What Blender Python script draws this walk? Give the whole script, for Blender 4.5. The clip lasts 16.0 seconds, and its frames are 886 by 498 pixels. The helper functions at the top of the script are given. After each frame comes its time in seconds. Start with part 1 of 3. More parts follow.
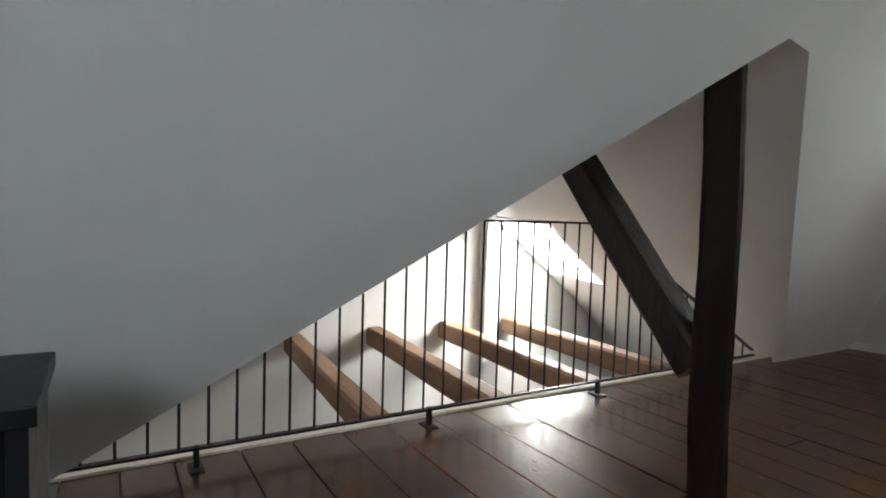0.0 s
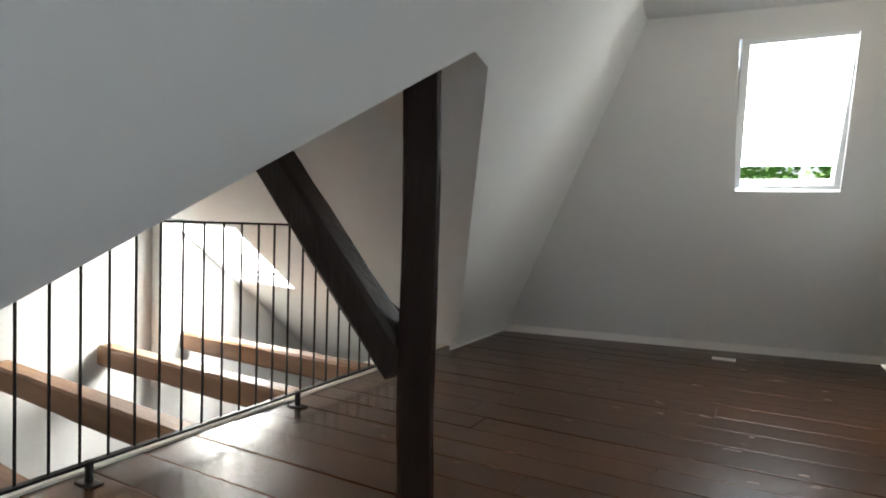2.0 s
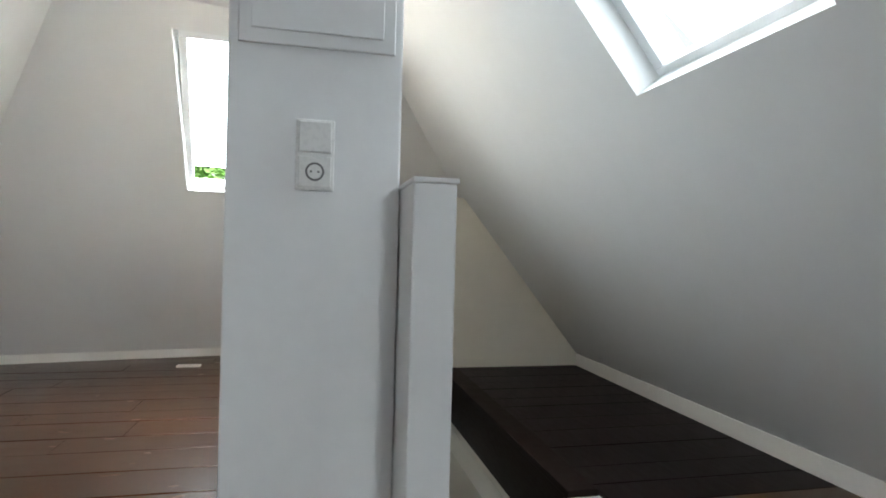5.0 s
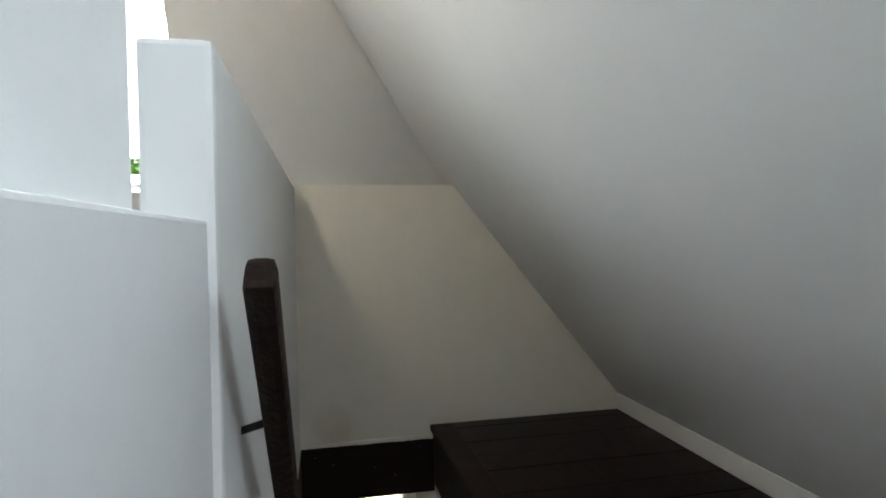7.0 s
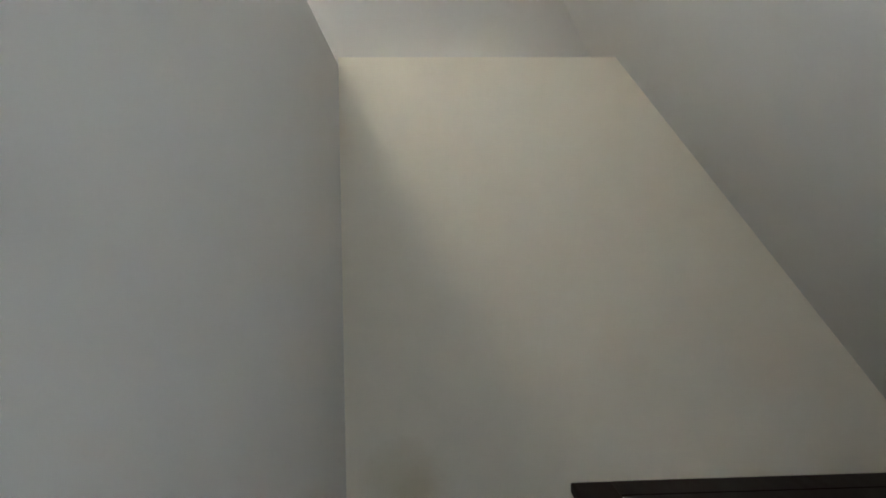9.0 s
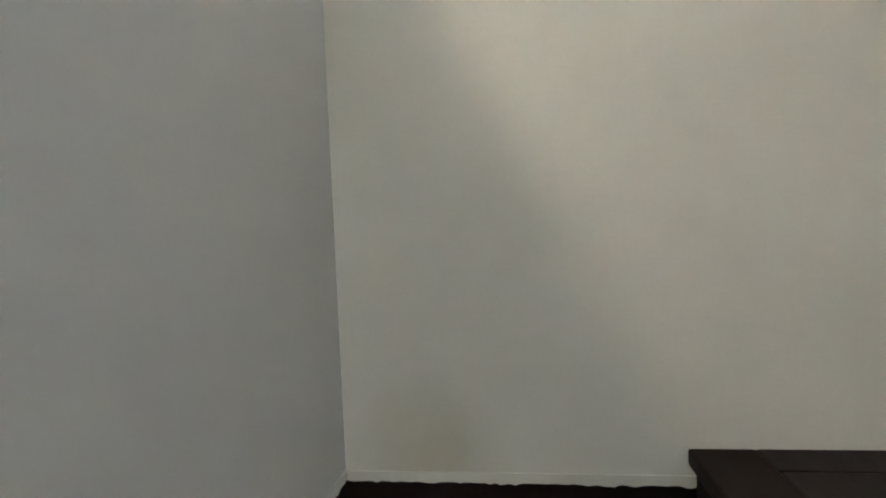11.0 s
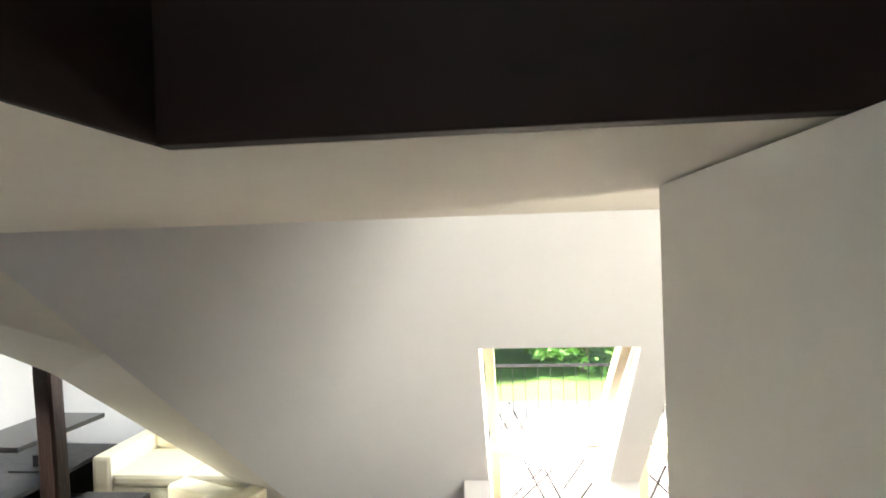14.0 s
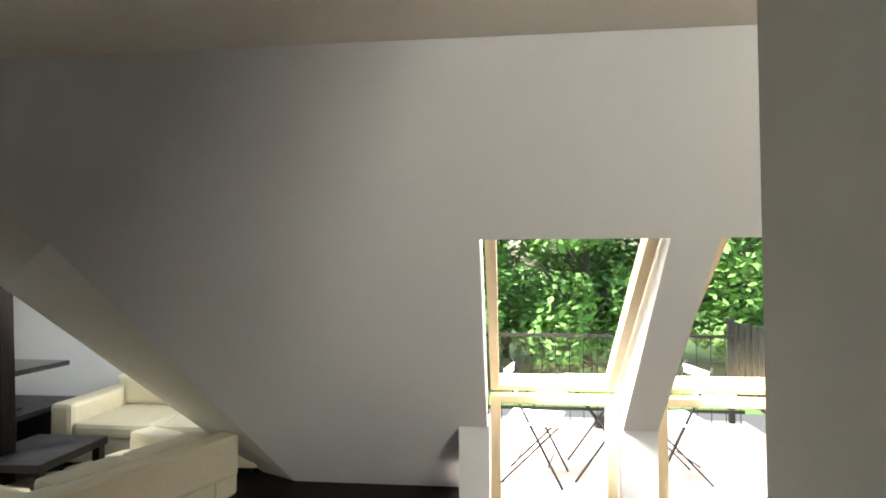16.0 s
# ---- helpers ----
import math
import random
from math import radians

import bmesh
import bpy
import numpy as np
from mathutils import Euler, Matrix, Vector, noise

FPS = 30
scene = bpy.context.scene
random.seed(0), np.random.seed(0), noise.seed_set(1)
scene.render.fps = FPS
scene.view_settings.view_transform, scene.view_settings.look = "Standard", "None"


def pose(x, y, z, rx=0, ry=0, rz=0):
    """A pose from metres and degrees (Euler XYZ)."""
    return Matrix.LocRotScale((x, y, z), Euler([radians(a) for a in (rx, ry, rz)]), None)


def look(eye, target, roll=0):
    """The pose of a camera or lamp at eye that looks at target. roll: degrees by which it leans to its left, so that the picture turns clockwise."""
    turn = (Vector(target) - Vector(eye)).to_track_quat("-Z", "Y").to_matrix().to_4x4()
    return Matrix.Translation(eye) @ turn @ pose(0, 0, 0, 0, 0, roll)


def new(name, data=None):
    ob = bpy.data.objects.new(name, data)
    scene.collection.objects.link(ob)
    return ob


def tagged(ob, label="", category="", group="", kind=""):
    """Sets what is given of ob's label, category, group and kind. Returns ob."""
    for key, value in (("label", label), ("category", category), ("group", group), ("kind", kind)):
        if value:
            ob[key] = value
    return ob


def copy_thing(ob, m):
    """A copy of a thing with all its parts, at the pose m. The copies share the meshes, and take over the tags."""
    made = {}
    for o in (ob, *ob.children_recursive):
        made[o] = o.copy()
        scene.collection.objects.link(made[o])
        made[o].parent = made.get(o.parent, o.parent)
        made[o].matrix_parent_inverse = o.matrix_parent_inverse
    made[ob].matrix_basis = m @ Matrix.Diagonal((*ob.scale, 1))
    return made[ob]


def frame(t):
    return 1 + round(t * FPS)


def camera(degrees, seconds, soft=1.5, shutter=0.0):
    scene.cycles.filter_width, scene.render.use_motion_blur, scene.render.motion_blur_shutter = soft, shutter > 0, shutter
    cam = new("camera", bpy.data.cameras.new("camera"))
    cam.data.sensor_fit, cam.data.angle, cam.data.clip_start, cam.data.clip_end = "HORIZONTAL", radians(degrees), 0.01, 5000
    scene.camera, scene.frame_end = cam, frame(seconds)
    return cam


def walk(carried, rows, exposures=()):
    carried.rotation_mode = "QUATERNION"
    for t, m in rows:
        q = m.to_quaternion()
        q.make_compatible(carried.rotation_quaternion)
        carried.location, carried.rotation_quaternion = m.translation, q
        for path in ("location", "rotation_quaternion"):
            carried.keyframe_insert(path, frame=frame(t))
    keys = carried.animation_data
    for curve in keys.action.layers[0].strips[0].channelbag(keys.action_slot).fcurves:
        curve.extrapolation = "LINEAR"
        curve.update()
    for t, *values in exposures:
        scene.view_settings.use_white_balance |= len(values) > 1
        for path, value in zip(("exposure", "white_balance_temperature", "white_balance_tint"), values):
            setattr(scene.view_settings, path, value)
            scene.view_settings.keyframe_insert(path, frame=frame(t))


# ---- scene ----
LENS = 75.4
PATH = [
    (0.0, (0.105, 0.696, 1.123), (-1.614, 1.712, 1.005), 1.7),
    (0.5, (-0.017, 0.707, 1.137), (-1.582, 1.948, 1.031), 1.7),
    (1.0, (-0.148, 0.767, 1.137), (-1.544, 2.195, 1.035), 1.6),
    (1.5, (-0.186, 0.786, 1.113), (-1.412, 2.364, 1.033), 1.5),
    (2.0, (-0.113, 0.804, 1.107), (-1.065, 2.562, 1.034), 1.7),
    (2.5, (-0.015, 0.817, 1.076), (-0.669, 2.706, 1.027), 1.6),
    (3.0, (0.116, 0.817, 1.058), (-0.282, 2.777, 1.022), 1.6),
    (3.5, (0.210, 0.846, 1.045), (0.030, 2.837, 1.013), 1.4),
    (4.0, (0.371, 0.922, 1.042), (0.423, 2.921, 1.018), 1.4),
    (4.5, (0.560, 1.089, 1.070), (0.860, 3.066, 1.055), 1.5),
    (5.0, (0.712, 1.237, 1.080), (1.154, 3.188, 1.074), 1.5),
    (6.0, (1.060, 1.750, 1.120), (1.540, 3.690, 1.090), 0.6),
    (6.7, (1.190, 2.350, 1.170), (1.630, 4.300, 1.130), -0.5),
    (7.3, (1.229, 2.947, 1.202), (1.596, 4.912, 1.165), -1.2),
    (7.7, (1.300, 3.310, 1.180), (1.590, 5.290, 1.100), -0.9),
    (8.2, (1.360, 3.690, 1.110), (1.550, 5.680, 0.990), -0.6),
    (9.0, (1.320, 4.200, 0.910), (1.400, 6.200, 0.855), -0.8),
    (11.4, (1.488, 5.010, 0.430), (1.222, 6.992, 0.320), -2.4),
    (12.0, (1.460, 5.190, 0.190), (1.216, 7.175, 0.072), -3.0),
    (12.5, (1.453, 5.285, -0.043), (1.237, 7.273, -0.108), -3.2),
    (13.0, (1.430, 5.410, -0.203), (1.250, 7.402, -0.252), -3.2),
    (13.5, (1.421, 5.515, -0.390), (1.258, 7.508, -0.410), -3.1),
    (14.0, (1.412, 5.649, -0.550), (1.214, 7.639, -0.555), -1.8),
    (14.5, (1.422, 5.780, -0.676), (1.228, 7.770, -0.688), -1.9),
    (15.0, (1.416, 5.880, -0.800), (1.287, 7.876, -0.800), -1.6),
    (15.5, (1.420, 5.985, -0.981), (1.275, 7.980, -0.963), -1.0),
    (16.0, (1.391, 6.060, -1.174), (1.183, 8.048, -1.113), -0.2),
]
cam = camera(LENS, 16.0, soft=1.8)
walk(cam, [(t, look(eye, target, roll)) for t, eye, target, roll in PATH],
     exposures=[(0.0, 0.75), (1.0, 0.7), (2.0, 0.95), (2.8, 1.6), (3.5, 1.95), (4.2, 1.9), (5.2, 1.7), (7.3, 1.5), (8.2, 1.75), (9.2, 2.1), (11.3, 2.75), (12.2, 3.2), (13.2, 3.1), (14.2, 2.85), (14.6, 2.6), (15.4, 2.1), (16.0, 1.75)])

# ---- world and light ----
world = bpy.data.worlds.new("world")
scene.world = world
world.use_nodes = True
wn = world.node_tree
sky = wn.nodes.new("ShaderNodeTexSky")
sky.sky_type, sky.sun_disc = "NISHITA", False
sky.sun_elevation, sky.sun_rotation = radians(52), radians(-50)
sky.air_density, sky.dust_density = 1.0, 3.0
bg = wn.nodes["Background"]
bg.inputs[1].default_value = 0.15
wn.links.new(sky.outputs[0], bg.inputs[0])

sun = new("sun", bpy.data.lights.new("sun", "SUN"))
sun.data.energy, sun.data.angle, sun.data.color = 5.0, radians(12), (1.0, 0.96, 0.9)
sun.rotation_euler = (radians(38), 0, radians(-50))


def window_or_fill_light(name, centre, aim, sx, sy, watts, colour):
    lamp = new(name, bpy.data.lights.new(name, "AREA"))
    lamp.data.shape, lamp.data.size, lamp.data.size_y = "RECTANGLE", sx, sy
    lamp.data.energy, lamp.data.color = watts, colour
    lamp.matrix_world = look(centre, aim)
    return lamp


COOL, WARM = (0.86, 0.94, 1.0), (1.0, 0.95, 0.86)
window_or_fill_light("window_or_fill_light", (0.06, 6.32, 2.26), (0.25, 4.9, 1.15), 0.9, 1.3, 24, COOL)
window_or_fill_light("window_or_fill_light", (2.02, 2.79, 2.34), (1.0, 2.79, 1.1), 1.5, 1.4, 13, COOL)
window_or_fill_light("window_or_fill_light", (1.92, -0.75, 2.30), (0.6, 1.3, 0.9), 1.1, 1.2, 36, COOL)
window_or_fill_light("window_or_fill_light", (-4.90, 5.42, 1.12), (-4.7, 3.8, -0.3), 1.7, 1.6, 270, (1.0, 0.97, 0.92))
window_or_fill_light("window_or_fill_light", (2.15, 10.75, -0.20), (1.8, 8.5, -2.3), 2.4, 1.6, 105, WARM)
# Added fill for the living room, through an assumed opening in the east wall.
window_or_fill_light("window_or_fill_light", (4.45, 4.6, -1.30), (2.5, 6.0, -2.0), 1.7, 1.3, 55, WARM)
# Added fill for the sofas, behind an assumed gap in the wing's west wall.
window_or_fill_light("window_or_fill_light", (-3.75, 10.0, -1.45), (-1.5, 10.2, -2.4), 0.9, 0.9, 5, COOL)


# ---- materials ----
def material(name, base, rough=0.6, metal=0.0, vary=0.12, scale=3.0, bump=0.0, bump_scale=40.0, stretch=(1, 1, 1), second=None, spec=0.5):
    """A painted or natural surface: two scales of colour variation and a fine relief."""
    m = bpy.data.materials.new(name)
    m.use_nodes = True
    nt = m.node_tree
    b = nt.nodes["Principled BSDF"]
    b.inputs["Roughness"].default_value, b.inputs["Metallic"].default_value = rough, metal
    b.inputs["Specular IOR Level"].default_value = spec
    tc, mp = nt.nodes.new("ShaderNodeTexCoord"), nt.nodes.new("ShaderNodeMapping")
    mp.inputs["Scale"].default_value = stretch
    nt.links.new(tc.outputs["Object"], mp.inputs[0])
    big, fine = nt.nodes.new("ShaderNodeTexNoise"), nt.nodes.new("ShaderNodeTexNoise")
    for n, s, d in ((big, scale, 4), (fine, scale * 9, 6)):
        n.inputs["Scale"].default_value, n.inputs["Detail"].default_value = s, d
        nt.links.new(mp.outputs[0], n.inputs[0])
    mix = nt.nodes.new("ShaderNodeMix")
    mix.data_type = "FLOAT"
    mix.inputs[0].default_value = 0.45
    nt.links.new(big.outputs[0], mix.inputs[2])
    nt.links.new(fine.outputs[0], mix.inputs[3])
    info = nt.nodes.new("ShaderNodeObjectInfo")
    shift = nt.nodes.new("ShaderNodeMath")
    shift.operation, shift.inputs[1].default_value = "MULTIPLY_ADD", 0.25 if second else 0.0
    nt.links.new(info.outputs["Random"], shift.inputs[0])
    nt.links.new(mix.outputs[0], shift.inputs[2])
    ramp = nt.nodes.new("ShaderNodeValToRGB")
    lo = second or tuple(c * (1 - vary) for c in base)
    hi = base if second else tuple(min(1, c * (1 + vary)) for c in base)
    ramp.color_ramp.elements[0].position, ramp.color_ramp.elements[1].position = 0.28, 0.88
    ramp.color_ramp.elements[0].color, ramp.color_ramp.elements[1].color = (*lo, 1), (*hi, 1)
    nt.links.new(shift.outputs[0], ramp.inputs[0])
    nt.links.new(ramp.outputs[0], b.inputs["Base Color"])
    rr = nt.nodes.new("ShaderNodeMapRange")
    rr.inputs[1].default_value, rr.inputs[2].default_value = 0.3, 0.7
    rr.inputs[3].default_value, rr.inputs[4].default_value = max(0.03, rough - 0.035), min(1, rough + 0.035)
    nt.links.new(fine.outputs[0], rr.inputs[0])
    nt.links.new(rr.outputs[0], b.inputs["Roughness"])
    if bump:
        rel, bp = nt.nodes.new("ShaderNodeTexNoise"), nt.nodes.new("ShaderNodeBump")
        rel.inputs["Scale"].default_value, rel.inputs["Detail"].default_value = bump_scale, 5
        bp.inputs["Strength"].default_value, bp.inputs["Distance"].default_value = bump, 0.01
        nt.links.new(mp.outputs[0], rel.inputs[0])
        nt.links.new(rel.outputs[0], bp.inputs["Height"])
        nt.links.new(bp.outputs[0], b.inputs["Normal"])
    return m


def glass_material():
    m = bpy.data.materials.new("window_glass")
    m.use_nodes = True
    b = m.node_tree.nodes["Principled BSDF"]
    b.inputs["Base Color"].default_value = (0.97, 1, 0.98, 1)
    b.inputs["Roughness"].default_value, b.inputs["IOR"].default_value = 0.0, 1.1
    b.inputs["Transmission Weight"].default_value = 1
    return m


PLASTER = material("white_plaster", (0.74, 0.74, 0.73), 0.85, vary=0.03, scale=0.9, bump=0.035, bump_scale=30)
CREAM = material("cream_plaster", (0.78, 0.745, 0.66), 0.85, vary=0.04, scale=1.2, bump=0.035, bump_scale=30)
PAINT = material("white_lacquer", (0.78, 0.79, 0.79), 0.42, vary=0.04, scale=2.5, bump=0.05, bump_scale=25)
SKIRT = material("white_skirting", (0.72, 0.71, 0.68), 0.5, vary=0.06, scale=4)
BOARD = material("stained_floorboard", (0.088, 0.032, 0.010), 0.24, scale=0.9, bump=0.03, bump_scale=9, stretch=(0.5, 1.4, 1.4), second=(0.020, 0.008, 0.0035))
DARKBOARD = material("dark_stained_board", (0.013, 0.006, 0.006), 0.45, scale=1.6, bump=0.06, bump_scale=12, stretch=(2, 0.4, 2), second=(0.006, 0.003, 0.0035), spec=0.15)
LINING = material("lining_stain", (0.018, 0.007, 0.005), 0.6, scale=3, bump=0.15, bump_scale=14, stretch=(0.4, 0.4, 2.5), second=(0.0035, 0.002, 0.002), spec=0.2)
POST = material("dark_hewn_timber", (0.020, 0.008, 0.0045), 0.6, scale=5, bump=0.8, bump_scale=16, stretch=(3, 3, 0.35), second=(0.003, 0.0015, 0.0015), spec=0.2)
BRACE = material("brace_timber", (0.022, 0.010, 0.007), 0.55, scale=5, bump=0.8, bump_scale=16, stretch=(2, 2, 0.5), second=(0.016, 0.009, 0.007))
TIE = material("brown_old_beam", (0.23, 0.12, 0.058), 0.6, scale=4, bump=0.7, bump_scale=18, stretch=(0.3, 3, 3), second=(0.10, 0.052, 0.028))
IRON = material("black_iron", (0.025, 0.023, 0.022), 0.45, metal=0.6, vary=0.2, scale=20)
BLACK = material("black_lacquer", (0.008, 0.008, 0.009), 0.45, vary=0.1, scale=2, spec=0.3)
PLASTIC = material("white_plastic", (0.80, 0.80, 0.78), 0.28, vary=0.02, scale=10)
GREY = material("grey_socket", (0.16, 0.16, 0.16), 0.4, vary=0.05, scale=10)
PINE = material("lacquered_pine", (0.84, 0.68, 0.45), 0.38, scale=5, bump=0.06, bump_scale=30, stretch=(3, 3, 0.3), second=(0.72, 0.54, 0.32))
LEATHER = material("cream_leather", (0.70, 0.65, 0.47), 0.42, vary=0.07, scale=4, bump=0.25, bump_scale=22)
STEEL = material("zinc_grey", (0.42, 0.44, 0.46), 0.4, metal=0.4, vary=0.1, scale=6)
SLAT = material("white_painted_slat", (0.82, 0.82, 0.80), 0.5, vary=0.05, scale=6)
DECK = material("balcony_tiles", (0.40, 0.32, 0.29), 0.75, vary=0.12, scale=5, bump=0.2)
GRASS = material("lawn", (0.13, 0.25, 0.05), 0.9, vary=0.35, scale=0.6, bump=0.6, bump_scale=8)
ROAD = material("asphalt", (0.10, 0.10, 0.10), 0.85, vary=0.15, scale=1.5, bump=0.4, bump_scale=30)
LEAF = material("spring_leaves", (0.25, 0.42, 0.12), 0.6, vary=0.3, scale=0.8, second=(0.15, 0.31, 0.07))
BARK = material("bark", (0.14, 0.11, 0.08), 0.9, vary=0.3, scale=4, bump=0.6)
SCREEN = material("dark_screen", (0.010, 0.011, 0.013), 0.12, vary=0.1)
GLASS = glass_material()

GLOW = material("lit_opal_glass", (0.9, 0.86, 0.78), 0.3, vary=0.02)
GLOW.node_tree.nodes["Principled BSDF"].inputs["Emission Color"].default_value = (1.0, 0.87, 0.68, 1)
GLOW.node_tree.nodes["Principled BSDF"].inputs["Emission Strength"].default_value = 62.0


def stained_plaster():
    """Cream plaster with a damp, greyish-yellow bloom of its own uneven outline low on the wall."""
    m = CREAM.copy()
    m.name = "stained_cream_plaster"
    nt = m.node_tree
    b = nt.nodes["Principled BSDF"]
    source = b.inputs["Base Color"].links[0].from_socket
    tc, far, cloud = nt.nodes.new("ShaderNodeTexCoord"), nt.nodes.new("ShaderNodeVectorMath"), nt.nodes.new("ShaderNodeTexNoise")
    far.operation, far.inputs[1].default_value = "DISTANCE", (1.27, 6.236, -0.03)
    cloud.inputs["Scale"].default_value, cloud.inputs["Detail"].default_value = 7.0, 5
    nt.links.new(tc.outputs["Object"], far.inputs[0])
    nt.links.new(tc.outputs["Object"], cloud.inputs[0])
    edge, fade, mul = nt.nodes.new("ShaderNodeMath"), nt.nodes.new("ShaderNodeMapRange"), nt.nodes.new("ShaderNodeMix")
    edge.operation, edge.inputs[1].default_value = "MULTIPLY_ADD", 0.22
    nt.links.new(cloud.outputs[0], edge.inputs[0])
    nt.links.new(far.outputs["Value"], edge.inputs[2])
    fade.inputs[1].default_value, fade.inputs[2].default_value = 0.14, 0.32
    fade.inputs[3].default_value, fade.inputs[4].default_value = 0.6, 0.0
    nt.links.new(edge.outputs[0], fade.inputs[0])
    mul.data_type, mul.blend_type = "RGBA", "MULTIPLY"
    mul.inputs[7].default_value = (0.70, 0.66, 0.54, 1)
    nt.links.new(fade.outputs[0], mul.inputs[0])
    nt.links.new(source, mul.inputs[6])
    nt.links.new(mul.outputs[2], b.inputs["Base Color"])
    return m


STAINED = stained_plaster()


# ---- helpers for building ----
def mesh_of(bm, name, mat):
    bmesh.ops.recalc_face_normals(bm, faces=bm.faces)
    me = bpy.data.meshes.new(name)
    bm.to_mesh(me)
    bm.free()
    me.materials.append(mat)
    return me


def part(name, bm, mat, parent=None, label=""):
    ob = new(name, mesh_of(bm, name, mat))
    if parent is not None:
        ob.parent = parent
    return tagged(ob, label)


def thing(name, label, category, group="", at=(0, 0, 0)):
    ob = new(name)
    ob.location = at
    return tagged(ob, label, category, group)


def structure(name, bm, mat, label):
    return tagged(part(name, bm, mat), label, name.split("_")[0], kind="structure")


def add_box(bm, x0, x1, y0, y1, z0, z1, bevel=0.0):
    made = bmesh.ops.create_cube(bm, size=1.0, matrix=Matrix.Translation(((x0 + x1) / 2, (y0 + y1) / 2, (z0 + z1) / 2)) @ Matrix.Diagonal((x1 - x0, y1 - y0, z1 - z0, 1)))
    if bevel:
        edges = list({e for v in made["verts"] for e in v.link_edges})
        bmesh.ops.bevel(bm, geom=edges, offset=bevel, segments=2, profile=0.6, affect="EDGES")
    return bm


def box(x0, x1, y0, y1, z0, z1, bevel=0.0):
    return add_box(bmesh.new(), x0, x1, y0, y1, z0, z1, bevel)


def add_bar(bm, a, b, w, d=None, bevel=0.0, roll=0.0):
    """A square bar from a to b."""
    a, b = Vector(a), Vector(b)
    turn = (b - a).to_track_quat("Z", "Y").to_matrix().to_4x4()
    m = Matrix.Translation((a + b) / 2) @ turn @ Matrix.Rotation(roll, 4, "Z") @ Matrix.Diagonal((w, d or w, (b - a).length, 1))
    made = bmesh.ops.create_cube(bm, size=1.0, matrix=m)
    if bevel:
        edges = list({e for v in made["verts"] for e in v.link_edges})
        bmesh.ops.bevel(bm, geom=edges, offset=bevel, segments=2, profile=0.6, affect="EDGES")
    return bm


def bar(a, b, w, d=None, bevel=0.0, roll=0.0):
    return add_bar(bmesh.new(), a, b, w, d, bevel, roll)


def add_rod(bm, a, b, r, sides=8):
    a, b = Vector(a), Vector(b)
    turn = (b - a).to_track_quat("Z", "Y").to_matrix().to_4x4()
    bmesh.ops.create_cone(bm, cap_ends=True, segments=sides, radius1=r, radius2=r, depth=(b - a).length, matrix=Matrix.Translation((a + b) / 2) @ turn)
    return bm


def rod(a, b, r, sides=8):
    return add_rod(bmesh.new(), a, b, r, sides)


def add_slab(bm, corners, back):
    """A flat sheet with its corners given, made thick along the vector back."""
    back = Vector(back)
    front = [bm.verts.new(c) for c in corners]
    rear = [bm.verts.new(Vector(c) + back) for c in corners]
    bm.faces.new(front)
    bm.faces.new(rear[::-1])
    for i in range(len(corners)):
        j = (i + 1) % len(corners)
        bm.faces.new((front[j], front[i], rear[i], rear[j]))
    return bm


def slab(pieces, back):
    bm = bmesh.new()
    for corners in pieces:
        add_slab(bm, corners, back)
    return bm


def hewn(a, b, w, d, seed, wobble=0.008, steps=22):
    """A hand-hewn beam from a to b with uneven faces and worn arrises."""
    a, b = Vector(a), Vector(b)
    bm = bmesh.new()
    turn = (b - a).to_track_quat("Z", "Y").to_matrix()
    rings = []
    c = 0.12
    outline = [(-.5 + c, -.5), (-.17, -.5), (.17, -.5), (.5 - c, -.5), (.5, -.5 + c), (.5, 0), (.5, .5 - c), (.5 - c, .5), (0, .5), (-.5 + c, .5), (-.5, .5 - c), (-.5, 0), (-.5, -.5 + c)]
    for i in range(steps + 1):
        s = i / steps
        mid = a.lerp(b, s) + turn @ Vector((noise.noise((s * 2.3, seed, 0)), noise.noise((s * 2.3, seed, 7)), 0)) * wobble
        ring = []
        for k, (x, y) in enumerate(outline):
            n = 1 + wobble * 6 * noise.noise((k * 1.7, s * 9.0, seed * 3.1))
            ring.append(bm.verts.new(mid + turn @ Vector((x * w * n, y * d * n, 0))))
        rings.append(ring)
    for r0, r1 in zip(rings, rings[1:]):
        for k in range(len(outline)):
            j = (k + 1) % len(outline)
            bm.faces.new((r0[k], r0[j], r1[j], r1[k]))
    bm.faces.new(rings[0][::-1])
    bm.faces.new(rings[-1])
    return bm


# ---- the attic's planes ----
def on_a(y, z):
    return (-2.5 + 0.74 * z, y, z)


def on_b(x, z):
    return (x, 7.05 + 0.15 * x - 0.6 * z, z)


def on_c(y, z):
    return (3.25 - 0.8 * z, y, z)


def on_e(x, z):
    return (x, 7.9 + (-0.42 - z) * 0.95, z)


def on_p(x, z):
    return (x, 5.55 - 0.1815 * (x + 2.5) - 1.217 * z, z)


def on_q(x, z):
    return (x, 0.35 + 0.1815 * (x + 2.5) + 1.275 * z, z)


TOP, BACK = 2.7, -2.5


# roof slope over the railing, with its pointed opening; it eases into the hip beside the end slope
def hip_y(z):
    return 7.05 + 0.15 * (-2.5 + 0.6 * z) - 0.6 * z


def jamb_y(z):
    return 5.54 - (5.54 - 3.10) * z / 1.81 if z < 1.81 else 3.10


